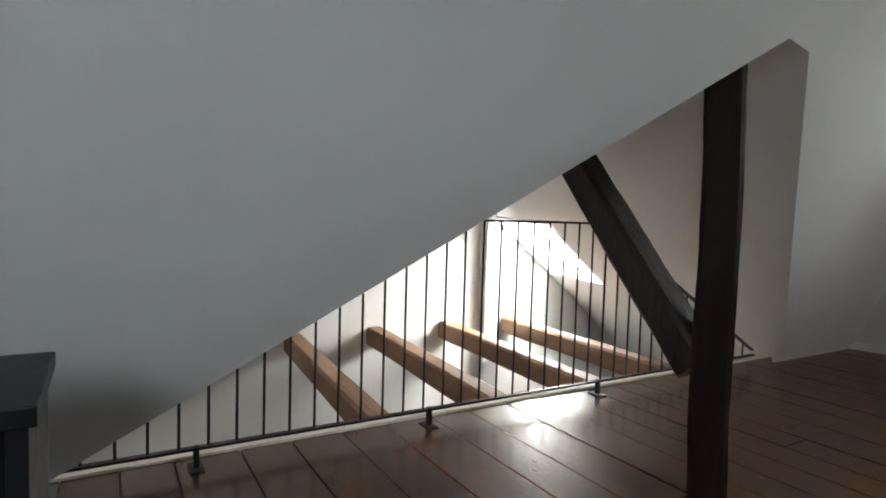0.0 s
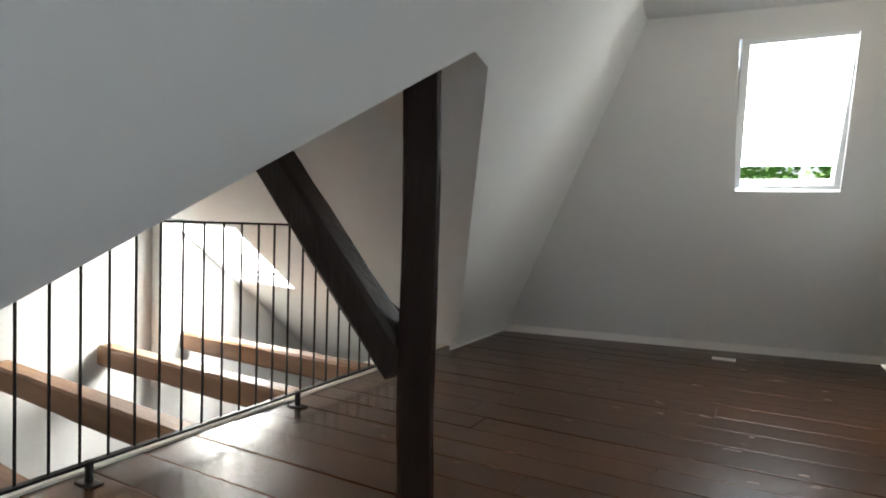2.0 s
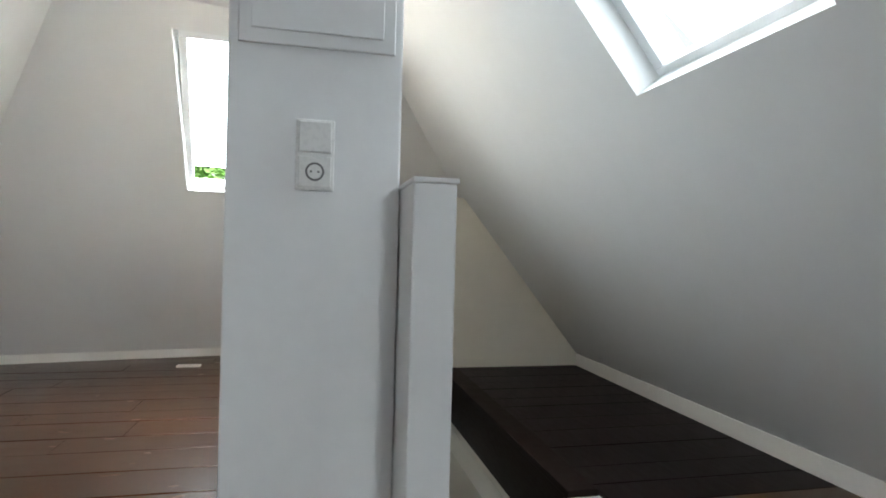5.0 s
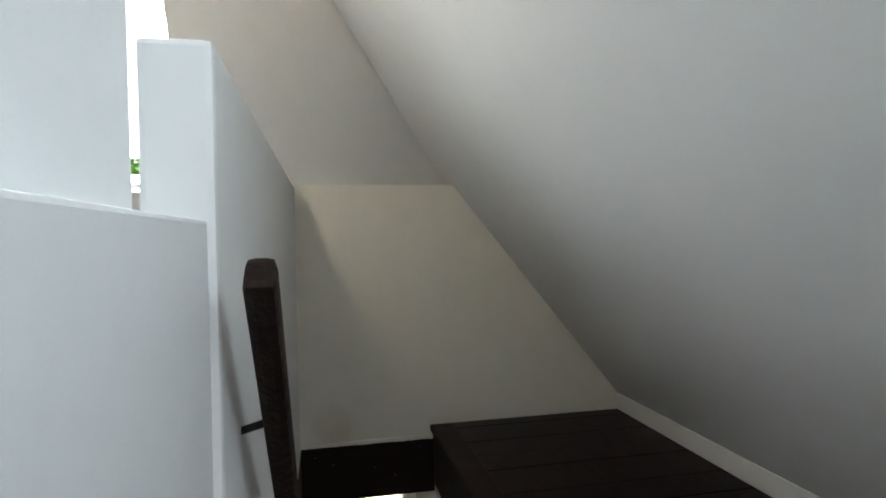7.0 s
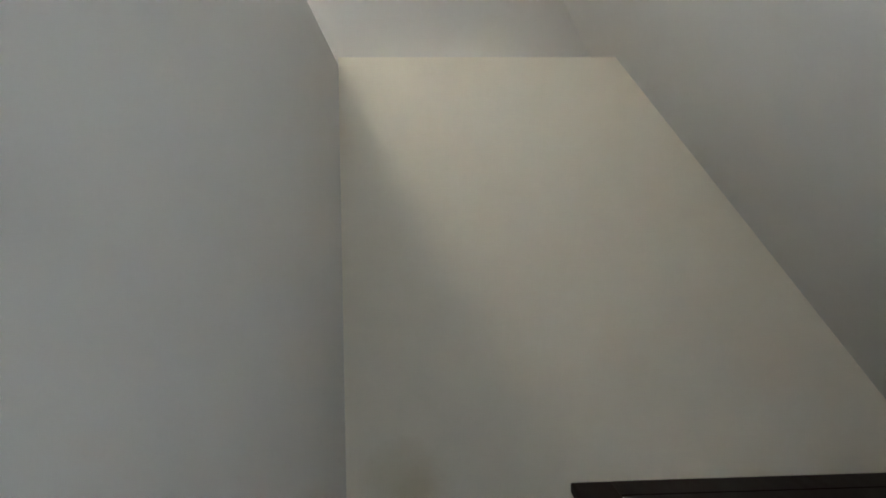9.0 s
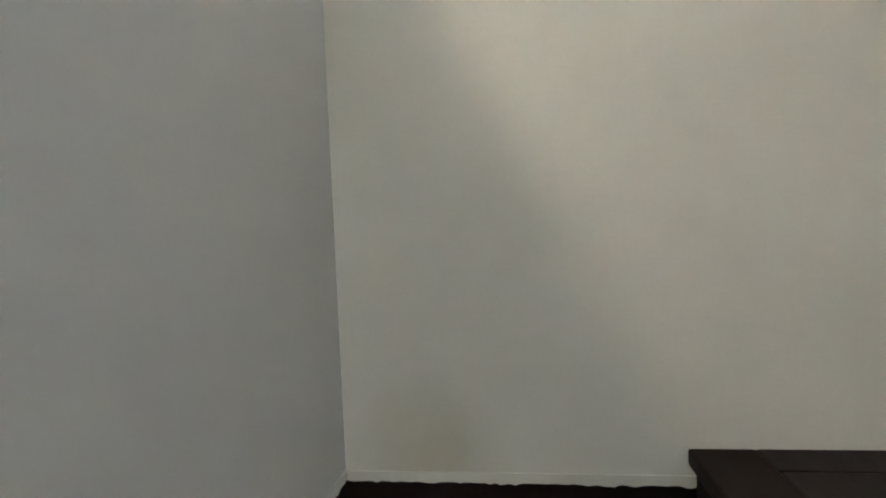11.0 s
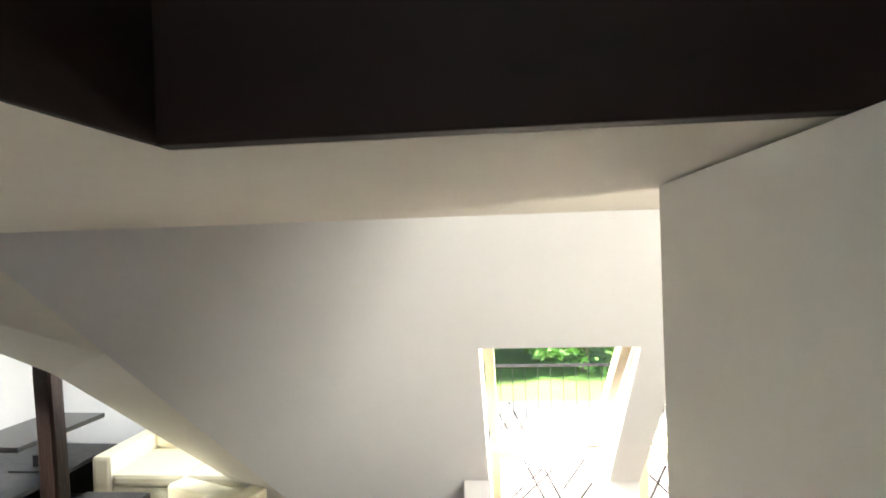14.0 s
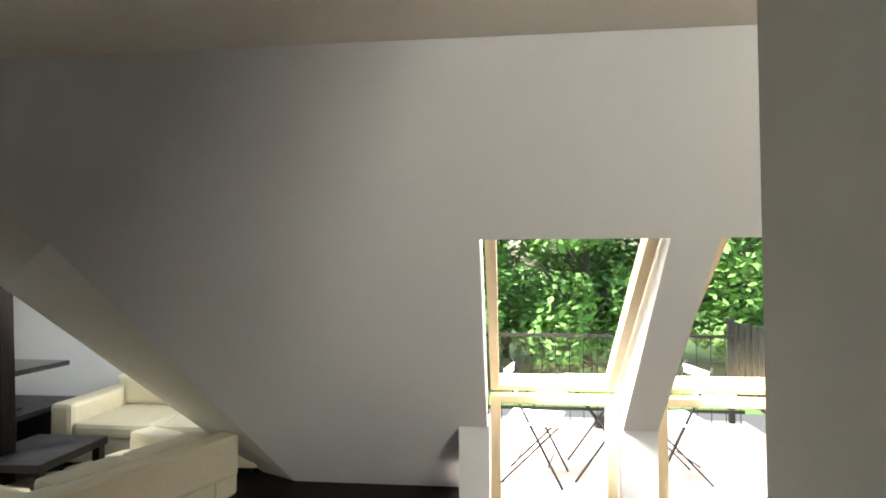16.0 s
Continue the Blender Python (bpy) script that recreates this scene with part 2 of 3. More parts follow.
west = slab([[on_a(BACK, 0), on_a(0.40, 0), on_a(2.93, 1.83), on_a(3.10, 1.81), on_a(3.10, TOP), on_a(BACK, TOP)]], (-0.028, 0, 0.028))
levels = [1.81 * i / 12 for i in range(13)] + [1.81 + (TOP - 1.81) * i / 8 for i in range(1, 9)]
grid = []
for z in levels:
    row = []
    for j in range(15):
        u = j / 14
        lean = 0.74 - 0.14 * u * u * (3 - 2 * u)
        row.append(Vector((-2.5 + lean * z, jamb_y(z) + (hip_y(z) - jamb_y(z)) * u, z)))
    grid.append(row)
for back in (Vector((0, 0, 0)), Vector((-0.028, 0, 0.028))):
    vs = [[west.verts.new(p + back) for p in row] for row in grid]
    for r0, r1 in zip(vs, vs[1:]):
        for j in range(14):
            west.faces.new((r0[j], r0[j + 1], r1[j + 1], r1[j])).smooth = True
structure("wall_west", west, PLASTER, "white plastered roof slope with a pointed opening")
# roof slope with the small roof window
bx0, bx1, bz0, bz1 = -0.27, 0.465, 1.48, 2.53
END = 2.6
a_x = lambda z: -2.5 + 0.6 * z
structure("wall_north", slab([
    [on_b(a_x(0) - .15, 0), on_b(END, 0), on_b(END, bz0), on_b(a_x(bz0) - .15, bz0)],
    [on_b(a_x(bz0) - .15, bz0), on_b(bx0, bz0), on_b(bx0, bz1), on_b(a_x(bz1) - .15, bz1)],
    [on_b(bx1, bz0), on_b(END, bz0), on_b(END, bz1), on_b(bx1, bz1)],
    [on_b(a_x(bz1) - .15, bz1), on_b(END, bz1), on_b(END, TOP), on_b(a_x(TOP) - .15, TOP)],
], (0, 0.20, 0.12)), PLASTER, "white plastered sloping wall with a roof window")
# roof slope beside the stairs, with the large roof window
cy0, cy1, cz0, cz1 = 2.36, 3.22, 1.68, 2.45
structure("wall_east", slab([
    [on_c(BACK, 0), on_c(7.5, 0), on_c(7.5, cz0), on_c(BACK, cz0)],
    [on_c(BACK, cz0), on_c(-1.20, cz0), on_c(-1.20, cz1), on_c(BACK, cz1)],
    [on_c(-0.30, cz0), on_c(cy0, cz0), on_c(cy0, cz1), on_c(-0.30, cz1)],
    [on_c(cy1, cz0), on_c(7.5, cz0), on_c(7.5, cz1), on_c(cy1, cz1)],
    [on_c(BACK, cz1), on_c(7.5, cz1), on_c(7.5, TOP), on_c(BACK, TOP)],
], (0.19, 0, 0.16)), PLASTER, "white plastered roof slope beside the stairs")
structure("wall_south", box(-5.2, 3.5, BACK - 0.15, BACK, -2.7, 2.9), PLASTER, "plain white end wall")
structure("ceiling", box(-1.1, 1.6, BACK, 5.75, TOP, TOP + 0.1), PLASTER, "flat white ceiling under the ridge")

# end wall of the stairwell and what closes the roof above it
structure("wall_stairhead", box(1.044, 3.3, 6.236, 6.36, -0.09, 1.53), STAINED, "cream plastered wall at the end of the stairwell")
structure("wall_stair_side", box(0.93, 1.044, 3.605, 6.40, -0.09, 1.51, 0.012), PLASTER, "white half-height wall along the stairs")

# ---- floor structure ----
HX0, HX1, HY0, HY1 = 1.04, 1.90, 3.60, 6.24
slabs = bmesh.new()
for x0, x1, y0, y1 in ((-2.62, HX0, BACK, 7.9), (HX0, HX1, BACK, HY0), (HX1, 4.2, BACK, 7.9), (HX0, HX1, HY1 + .03, 7.9)):
    add_box(slabs, x0, x1, y0, y1, -0.43, -0.026)
structure("floor", slabs, CREAM, "floor structure with plastered underside")
structure("trim", box(-2.70, -2.622, 0.2, 5.7, -0.43, 0.012, 0.004), CREAM, "cream edge board of the gallery floor")

fascia = thing("stairwell_lining", "dark stained boards lining the stairwell opening", "lining")
part("board", box(HX0, HX1, HY1 - 0.004, HY1 + 0.028, -0.43, -0.085, 0.003), LINING, fascia)
part("board", box(HX0 + 0.0005, HX0 + 0.0075, HY0, HY1 - 0.006, -0.43, -0.085, 0.002), LINING, fascia)
part("board", box(HX1 - 0.03, HX1 - 0.002, HY0, HY1 - 0.006, -0.375, -0.03, 0.003), LINING, fascia)
part("board", box(HX1 - 0.026, HX1 - 0.002, HY0, HY1 - 0.006, -0.432, -0.378, 0.003), CREAM, fascia, "cream painted lower board")
part("nosing", box(HX1 - 0.05, HX1 + 0.10, HY0, HY1 - 0.010, -0.035, 0.004, 0.008), LINING, fascia)

for nx, nz in ((1.13, -0.15), (1.24, -0.20), (1.50, -0.24), (1.78, -0.13), (1.62, -0.30)):
    part("nail", rod((nx, HY1 - 0.004, nz), (nx, HY1 - 0.007, nz), 0.0024, 8), STEEL, fascia)


def ragged(a, b, back, seed):
    """A thin lip of plaster between a and b whose lower edge is torn."""
    rnd = random.Random(seed)
    a, b = Vector(a), Vector(b)
    n = int((b - a).length / 0.012)
    bm = bmesh.new()
    rows = []
    for i in range(n + 1):
        p = a.lerp(b, i / n)
        low = Vector((0, 0, -0.022 - abs(rnd.gauss(0, 0.003))))
        rows.append([bm.verts.new(p + q) for q in (Vector((0, 0, 0)), low, low + Vector(back), Vector(back))])
    for r0, r1 in zip(rows, rows[1:]):
        for k in range(4):
            bm.faces.new((r0[k], r0[(k + 1) % 4], r1[(k + 1) % 4], r1[k]))
    bm.faces.new(rows[0])
    bm.faces.new(rows[-1][::-1])
    return bm


structure("trim_end", ragged((1.05, 6.229, -0.062), (1.868, 6.229, -0.062), (0, 0.006, 0), 3), CREAM, "torn lower edge of the plaster")
structure("trim_side", ragged((1.0495, 3.70, -0.052), (1.0495, 6.228, -0.058), (-0.005, 0, 0), 4), PLASTER, "torn lower edge of the plaster")

# skirting boards
structure("baseboard_west", box(-2.505, -2.485, 5.40, 6.67, 0.0, 0.10, 0.003), SKIRT, "white skirting board")
structure("baseboard_south", box(-2.425, -2.405, BACK, 0.42, 0.0, 0.10, 0.003), SKIRT, "white skirting board")
structure("baseboard_north", slab([[(-2.49, 6.655, 0.0), (0.93, 7.168, 0.0), (0.93, 7.168, 0.10), (-2.49, 6.655, 0.10)]], (0.003, -0.024, 0)), SKIRT, "white skirting board")
structure("baseboard_east", box(3.155, 3.175, BACK, 6.234, 0.0, 0.11, 0.003), SKIRT, "white skirting board")


# ---- windows in the roof ----
def roof_window(name, frame_at, w, h, label, sash_mat, depth=0.12, bar_w=0.055, handle=True):
    """A tilting roof window in its own plane: x across, y up the slope, z outwards."""
    ob = thing(name, label, "window")
    ob["kind"] = "structure"
    fr = bmesh.new()
    add_box(fr, -w / 2, w / 2, -h / 2, -h / 2 + bar_w, -depth / 2, depth / 2, 0.004)
    add_box(fr, -w / 2, w / 2, h / 2 - bar_w, h / 2, -depth / 2, depth / 2, 0.004)
    add_box(fr, -w / 2, -w / 2 + bar_w, -h / 2 + bar_w, h / 2 - bar_w, -depth / 2, depth / 2, 0.004)
    add_box(fr, w / 2 - bar_w, w / 2, -h / 2 + bar_w, h / 2 - bar_w, -depth / 2, depth / 2, 0.004)
    part("window_frame", fr, sash_mat, ob)
    g = part("pane", box(-w / 2 + bar_w, w / 2 - bar_w, -h / 2 + bar_w, h / 2 - bar_w, 0.0, 0.006), GLASS, ob)
    g.visible_shadow = False
    if handle:
        part("handle", add_box(box(-0.09, 0.09, -h / 2 + 0.012, -h / 2 + 0.03, -depth / 2 - 0.035, -depth / 2 - 0.02, 0.004), -0.02, 0.02, -h / 2 + 0.012, -h / 2 + 0.05, -depth / 2 - 0.02, -depth / 2), PLASTIC, ob)
    ob.matrix_world = frame_at
    return ob


def plane_frame(centre, across, up):
    across, up = Vector(across).normalized(), Vector(up).normalized()
    out = across.cross(up)
    return Matrix.Translation(centre) @ Matrix((across, up, out)).transposed().to_4x4()


roof_window("window_1", plane_frame((0.105, 5.98, 2.055), (-1, -0.15, 0), (0.0, -0.6, 1)), 0.77, 1.26, "small roof window over a bright garden", PAINT, handle=False)
roof_window("window_6", plane_frame((1.75, -0.75, 2.17), (0, 1, 0), (-0.8, 0, 1)), 0.90, 1.0, "white roof window over the attic floor", PAINT, handle=False)
roof_window("window_2", plane_frame((1.75, 2.79, 2.17), (0, 1, 0), (-0.8, 0, 1)), 0.86, 1.0, "white roof window beside the stairs", PAINT, handle=False)

# ---- gallery void beyond the railing ----
px0, px1, pz0, pz1 = -5.45, -4.35, 0.42, 1.10
FAR = -5.62
wing = bmesh.new()
add_slab(wing, [on_p(FAR, -1.3), on_p(-2.45, -1.3), on_p(-2.5, 0.0), on_p(-2.5 + 0.74 * pz0, pz0), on_p(FAR, pz0)], (0, 0.12, 0.09))
add_slab(wing, [on_p(px1, pz0), on_p(-2.5 + 0.74 * pz0, pz0), on_p(-2.5 + 0.74 * pz1, pz1), on_p(px1, pz1)], (0, 0.12, 0.09))
add_slab(wing, [on_p(FAR, pz0), on_p(px0, pz0), on_p(px0, pz1), on_p(FAR, pz1)], (0, 0.12, 0.09))
add_slab(wing, [on_p(FAR, pz1), on_p(-2.5 + 0.74 * pz1, pz1), on_p(-1.16, 1.81), on_p(-1.14, 1.90), on_p(FAR, 2.56)], (0, 0.12, 0.09))
structure("wall_wing_north", wing, PLASTER, "white plastered slope of the wing with a roof window")
structure("wall_wing_south", slab([[on_q(FAR, -1.3), on_q(-2.53, -1.3), on_q(-2.53, 0.0), on_q(-1.15, 1.82), on_q(-1.14, 1.90), on_q(FAR, 2.56)]], (0, -0.12, 0.09)), PLASTER, "white plastered slope of the wing")
structure("wall_wing_end", box(-5.65, -5.47, BACK, 9.0, -2.7, 2.7), PLASTER, "white end wall of the wing")
roof_window("window_3", plane_frame((-4.90, on_p(-4.90, 0.76)[1] + 0.04, 0.79), (-1, 0.1815, 0), (0.0, -1.217, 1)), 1.12, 1.10, "sunlit roof window in the wing", PAINT, handle=False)
structure("beam_plate", box(-5.467, -5.33, 4.50, 4.62, -0.6, 1.25, 0.01), PLASTER, "slim white boxed pipe in the corner")

for i, y in enumerate((2.05, 2.92, 3.80, 4.68)):
    b = part("tie_beam", hewn((-5.46, y + 0.24, -0.18), (-2.71, y + 0.02, -0.16), 0.17, 0.19, 3 + i, 0.006), TIE)
    tagged(b, "rough brown old tie beam spanning the void", "beam", "tie beams over the void")

# ---- railing ----
RX = -2.5
railing = thing("railing", "black iron railing with thin bars on the gallery edge", "railing")
part("top_rail", bar((RX, -0.2, 1.10), (RX, 3.42, 1.10), 0.032, 0.012), IRON, railing)
part("sloping_rail", bar((RX, 3.42, 1.10), (RX, 5.10, 0.13), 0.032, 0.012), IRON, railing)
part("bottom_rail", bar((RX, -0.2, 0.09), (RX, 5.12, 0.09), 0.032, 0.012), IRON, railing)
y = -0.1
while y < 5.05:
    top = 1.10 if y < 3.42 else 1.10 - (y - 3.42) * 0.577
    part("baluster", rod((RX, y, 0.09), (RX, y, top), 0.0065, 6), IRON, railing)
    y += 0.118
for fy in (-0.12, 1.03, 2.18, 3.42, 4.72):
    foot = add_box(box(RX - 0.055, RX + 0.055, fy - 0.03, fy + 0.03, 0.0, 0.008, 0.002), RX - 0.012, RX + 0.012, fy - 0.012, fy + 0.012, 0.006, 0.10)
    part("foot", foot, IRON, railing)

# ---- posts ----
post = thing("timber_post", "dark hewn oak post with a diagonal brace", "post")
part("shaft", hewn((-1.32, 2.845, 0.0), (-1.335, 2.835, 1.86), 0.15, 0.15, 1, 0.014), POST, post)
part("brace", hewn((-1.375, 2.83, 0.52), (-2.47, 2.835, 1.78), 0.15, 0.165, 2, 0.010), BRACE, post)
post2 = part("timber_post", hewn((0.259, 1.655, 0.0), (0.259, 1.655, TOP - 0.002), 0.142, 0.30, 5, 0.010, 34), POST)
tagged(post2, "dark rough-hewn oak post with chiselled edges", "post")
stub = part("wooden_shelf", box(0.02, 0.185, 1.50, 1.62, 0.655, 0.685, 0.004), BLACK)
tagged(stub, "small black wooden shelf fixed beside a post", "shelf")

# ---- shaft with fuse box, switch and socket ----
shaft = thing("white_shaft", "white boxed shaft with a flush fuse box door", "shaft")
part("body", box(0.50, 0.925, 2.70, 3.60, 0.0, 2.695, 0.006), PAINT, shaft)
door = part("fuse_box_door", box(0.522, 0.905, 2.693, 2.700, 1.565, 2.25, 0.004), PAINT, shaft)
part("inner_panel", box(0.552, 0.875, 2.689, 2.6932, 1.60, 2.22, 0.003), PAINT, door)
part("lock", add_rod(bmesh.new(), (0.86, 2.690, 1.75), (0.86, 2.685, 1.75), 0.012, 12), STEEL, door)

plate = thing("switch_and_socket", "white double frame with light switch over socket", "switch")
part("frame", box(0.664, 0.758, 2.690, 2.700, 1.212, 1.388, 0.004), PLASTIC, plate)
part("rocker", box(0.671, 0.751, 2.680, 2.690, 1.305, 1.381, 0.003), PLASTIC, plate)
sock = part("socket", box(0.671, 0.751, 2.684, 2.690, 1.219, 1.296, 0.003), PLASTIC, plate)
part("socket_well", rod((0.711, 2.6845, 1.2575), (0.711, 2.6825, 1.2575), 0.023, 20), GREY, sock)
part("socket_insert", rod((0.711, 2.6832, 1.2575), (0.711, 2.681, 1.2575), 0.018, 20), PLASTIC, sock)
for dx in (-0.009, 0.009):
    part("contact", rod((0.711 + dx, 2.6815, 1.2575), (0.711 + dx, 2.6805, 1.2575), 0.003, 8), GREY, sock)

parapet = thing("stair_parapet", "narrow white painted parapet at the stair head, scuffed", "parapet")
part("body", box(0.928, 1.03, 2.505, 3.603, 0.0, 1.225, 0.006), PAINT, parapet)
part("cap", box(0.926, 1.034, 2.500, 2.965, 1.225, 1.237, 0.003), PAINT, parapet)

# opal ceiling light beside the half-height wall
bowl = thing("ceiling_light", "round opal glass ceiling light on a white base", "ceiling light")
part("base", rod((0.42, 4.45, TOP - 0.03), (0.42, 4.45, TOP - 0.001), 0.09, 28), PLASTIC, bowl)
part("diffuser", rod((0.42, 4.45, TOP - 0.075), (0.42, 4.45, TOP - 0.031), 0.075, 28), GLOW, bowl, "glowing opal glass")

# handrail on the stair wall
rail = thing("handrail", "dark wooden handrail running down the stair wall", "handrail")
hr = bmesh.new()
d0, d1 = Vector((1.112, 3.55, 1.147)), Vector((1.112, 5.73, -1.393))
add_bar(hr, d0, d1, 0.050, 0.072, 0.016)
part("grip", hr, POST, rail)
for s in (0.12, 0.9):
    q = d0.lerp(d1, s)
    part("bracket", rod(q, (1.035, q.y, q.z - 0.02), 0.008), IRON, rail)

vent = thing("floor_vent", "small white metal vent set in the floorboards", "vent")
part("frame", box(-0.40, -0.21, 6.47, 6.57, 0.0, 0.008, 0.002), PLASTIC, vent)
for k in range(4):
    part("slat", box(-0.385, -0.225, 6.483 + k * 0.02, 6.493 + k * 0.02, 0.008, 0.012), PLASTIC, vent)

cab = thing("black_cabinet", "glossy black cabinet with open side under the slope", "cabinet")
part("top", box(-1.58, -1.13, -0.35, 0.59, 0.72, 0.76, 0.004), BLACK, cab)
part("side_panel", box(-1.56, -1.15, 0.54, 0.575, 0.0, 0.72, 0.003), BLACK, cab)
part("side_panel", box(-1.56, -1.15, -0.33, -0.295, 0.0, 0.72, 0.003), BLACK, cab)
part("back_panel", box(-1.56, -1.545, -0.295, 0.54, 0.0, 0.72), BLACK, cab)
part("shelf", box(-1.545, -1.16, -0.295, 0.54, 0.38, 0.40), BLACK, cab)

# ---- stairs ----
stairs = thing("staircase", "steep dark wooden staircase down to the living room", "staircase")
N, RISE, GO, SY = 14, 0.193, 0.186, 3.62
for i in range(1, N):
    y0 = SY + (i - 1) * GO
    part("tread", box(1.06, 1.732, y0 - 0.02, y0 + GO, -i * RISE - 0.035, -i * RISE, 0.006), DARKBOARD, stairs)
for x0 in (1.045, 1.735):
    part("string", bar((x0 + 0.006, SY - 0.1, -0.2), (x0 + 0.006, SY + N * GO - 0.1, -0.2 - N * RISE + 0.2), 0.012, 0.24), DARKBOARD, stairs)
structure("wall_stair_left", box(0.90, 1.035, HY0, 3.9, -2.7, -0.432), CREAM, "cream wall below the stair head")
structure("wall_stair_right", box(1.75, HX1, HY0, 6.90, -2.7, -0.434), CREAM, "cream wall beside the lower stairs")
structure("wall_stair_back", box(0.90, HX1, HY0 - 0.12, HY0 - 0.002, -2.7, -0.432), CREAM, "cream wall behind the stairs")

# ---- living room below ----
structure("floor_lower", add_box(box(-5.25, 1.13, BACK, 12.2, -2.9, -2.70), 1.13, 4.3, BACK, 9.67, -2.9, -2.70), DARKBOARD, "dark wooden floor of the living room")
# The hole at y 3.8 to 5.4 is assumed; it admits the fill lamp outside.
lower_east = bmesh.new()
for y0, y1, z0, z1 in ((BACK, 3.8, -2.7, -0.43), (5.4, 10.5, -2.7, -0.43), (3.8, 5.4, -2.7, -1.85), (3.8, 5.4, -0.75, -0.43)):
    add_box(lower_east, 4.2, 4.35, y0, y1, z0, z1)
structure("wall_lower_east", lower_east, CREAM, "cream wall of the living room")
ew0, ew1, ev0, ev1, ez0, ez1 = 1.29, 2.08, 2.28, 3.06, -1.06, -2.16
Z0, Z1 = -0.40, -2.70
slope = bmesh.new()
eb = (0, 0.20, 0.19)
add_slab(slope, [on_e(-0.93, Z0), on_e(4.2, Z0), on_e(4.2, ez0), on_e(-0.70, ez0)], eb)
add_slab(slope, [on_e(-0.70, ez0), on_e(ew0, ez0), on_e(ew0, ez1), on_e(-0.30, ez1)], eb)
add_slab(slope, [on_e(ew1, ez0), on_e(ev0, ez0), on_e(ev0, ez1), on_e(ew1, ez1)], eb)
add_slab(slope, [on_e(ev1, ez0), on_e(4.2, ez0), on_e(4.2, ez1), on_e(ev1, ez1)], eb)
add_slab(slope, [on_e(-0.30, ez1), on_e(1.12, ez1), on_e(1.12, Z1), on_e(-0.10, Z1)], eb)
structure("wall_lower_north", slope, PLASTER, "cream-white sloping wall of the living room")
strip = bmesh.new()
add_slab(strip, [on_e(-0.93, Z0), on_e(-0.70, ez0), on_e(-0.30, ez1), on_e(-0.10, Z1), (-0.40, 10.22, Z1), (-1.42, 9.02, -1.28), (-2.35, 8.0, -0.40)], (-0.05, 0.12, 0.08))
structure("wall_lower_valley", strip, CREAM, "sloping plaster ending in a diagonal edge")
for x0, x1 in ((1.12, 1.30), (2.08, 2.28), (3.04, 4.2)):
    structure("wall_pier", box(x0, x1, 9.53, 9.80, -2.70, -2.13), PLASTER, "white pier beside the balcony windows")
# Gap at y 9.6 to 10.4 is made up to let the sofa fill in.
wing_west = bmesh.new()
for y0, y1, z0, z1 in ((7.6, 9.6, -2.7, -0.3), (10.4, 11.6, -2.7, -0.3), (9.6, 10.4, -2.7, -1.85), (9.6, 10.4, -1.0, -0.3)):
    add_box(wing_west, -3.6, -3.45, y0, y1, z0, z1)
structure("wall_wing_west", wing_west, PLASTER, "white wall of the sitting corner")
structure("wall_wing_back", box(-3.6, 0.6, 11.3, 11.45, -2.7, -0.9), PLASTER, "white back wall of the sitting corner")
structure("wall_wing_east", box(-0.02, 0.10, 10.25, 11.3, -2.7, -1.2), PLASTER, "white wall of the sitting corner")
structure("ceiling_wing", slab([[(-3.6, 9.9, -0.62), (-1.2, 9.9, -0.62), (0.1, 11.4, -1.3), (-3.6, 11.4, -1.3)]], (0, 0.1, 0.12)), PLASTER, "white sloping ceiling over the sitting corner")
# Two boxes added over the roof gaps to block sky light from the sofas.
structure("ceiling_corner", box(-3.6, -2.30, 9.0, 9.95, -0.43, -0.30), PLASTER, "white ceiling box added to keep sky light off the sitting corner")
structure("ceiling_corner_low", box(-2.298, -0.9, 8.6, 9.95, -0.62, -0.50), PLASTER, "white ceiling box added to keep sky light off the sitting corner")
structure("ceiling_sitting", box(-3.6, -2.62, 5.0, 9.0, -0.43, -0.30), PLASTER, "white ceiling of the living room")


def tall_window(name, xc, w):
    up = Vector((0, 8.55 - 9.60, -1.06 + 1.93))
    roof_window(name, plane_frame(Vector((xc, 9.14, -1.455)) + up.normalized() * 0.06, (-1, 0, 0), up), w, up.length + 0.17, "tall roof window with a pine frame", PINE, 0.09, 0.052)
    low = thing(name, "upright glazed panel with a pine frame below the roof window", "window")
    low["kind"] = "structure"
    fr = bmesh.new()
    z0, z1 = -2.70, -1.955
    for x0, x1, a, b in ((-w / 2, -w / 2 + .06, z0, z1), (w / 2 - .06, w / 2, z0, z1), (-w / 2 + .06, w / 2 - .06, z1 - .05, z1), (-w / 2 + .06, w / 2 - .06, z0, z0 + .06)):
        add_box(fr, xc + x0, xc + x1, 9.575, 9.665, a, b, 0.004)
    part("window_frame", fr, PINE, low)
    g = part("pane", box(xc - w / 2 + .06, xc + w / 2 - .06, 9.62, 9.626, z0 + .06, z1 - .05), GLASS, low)
    g.visible_shadow = False


tall_window("window_4", 1.685, 0.75)
tall_window("window_5", 2.66, 0.74)


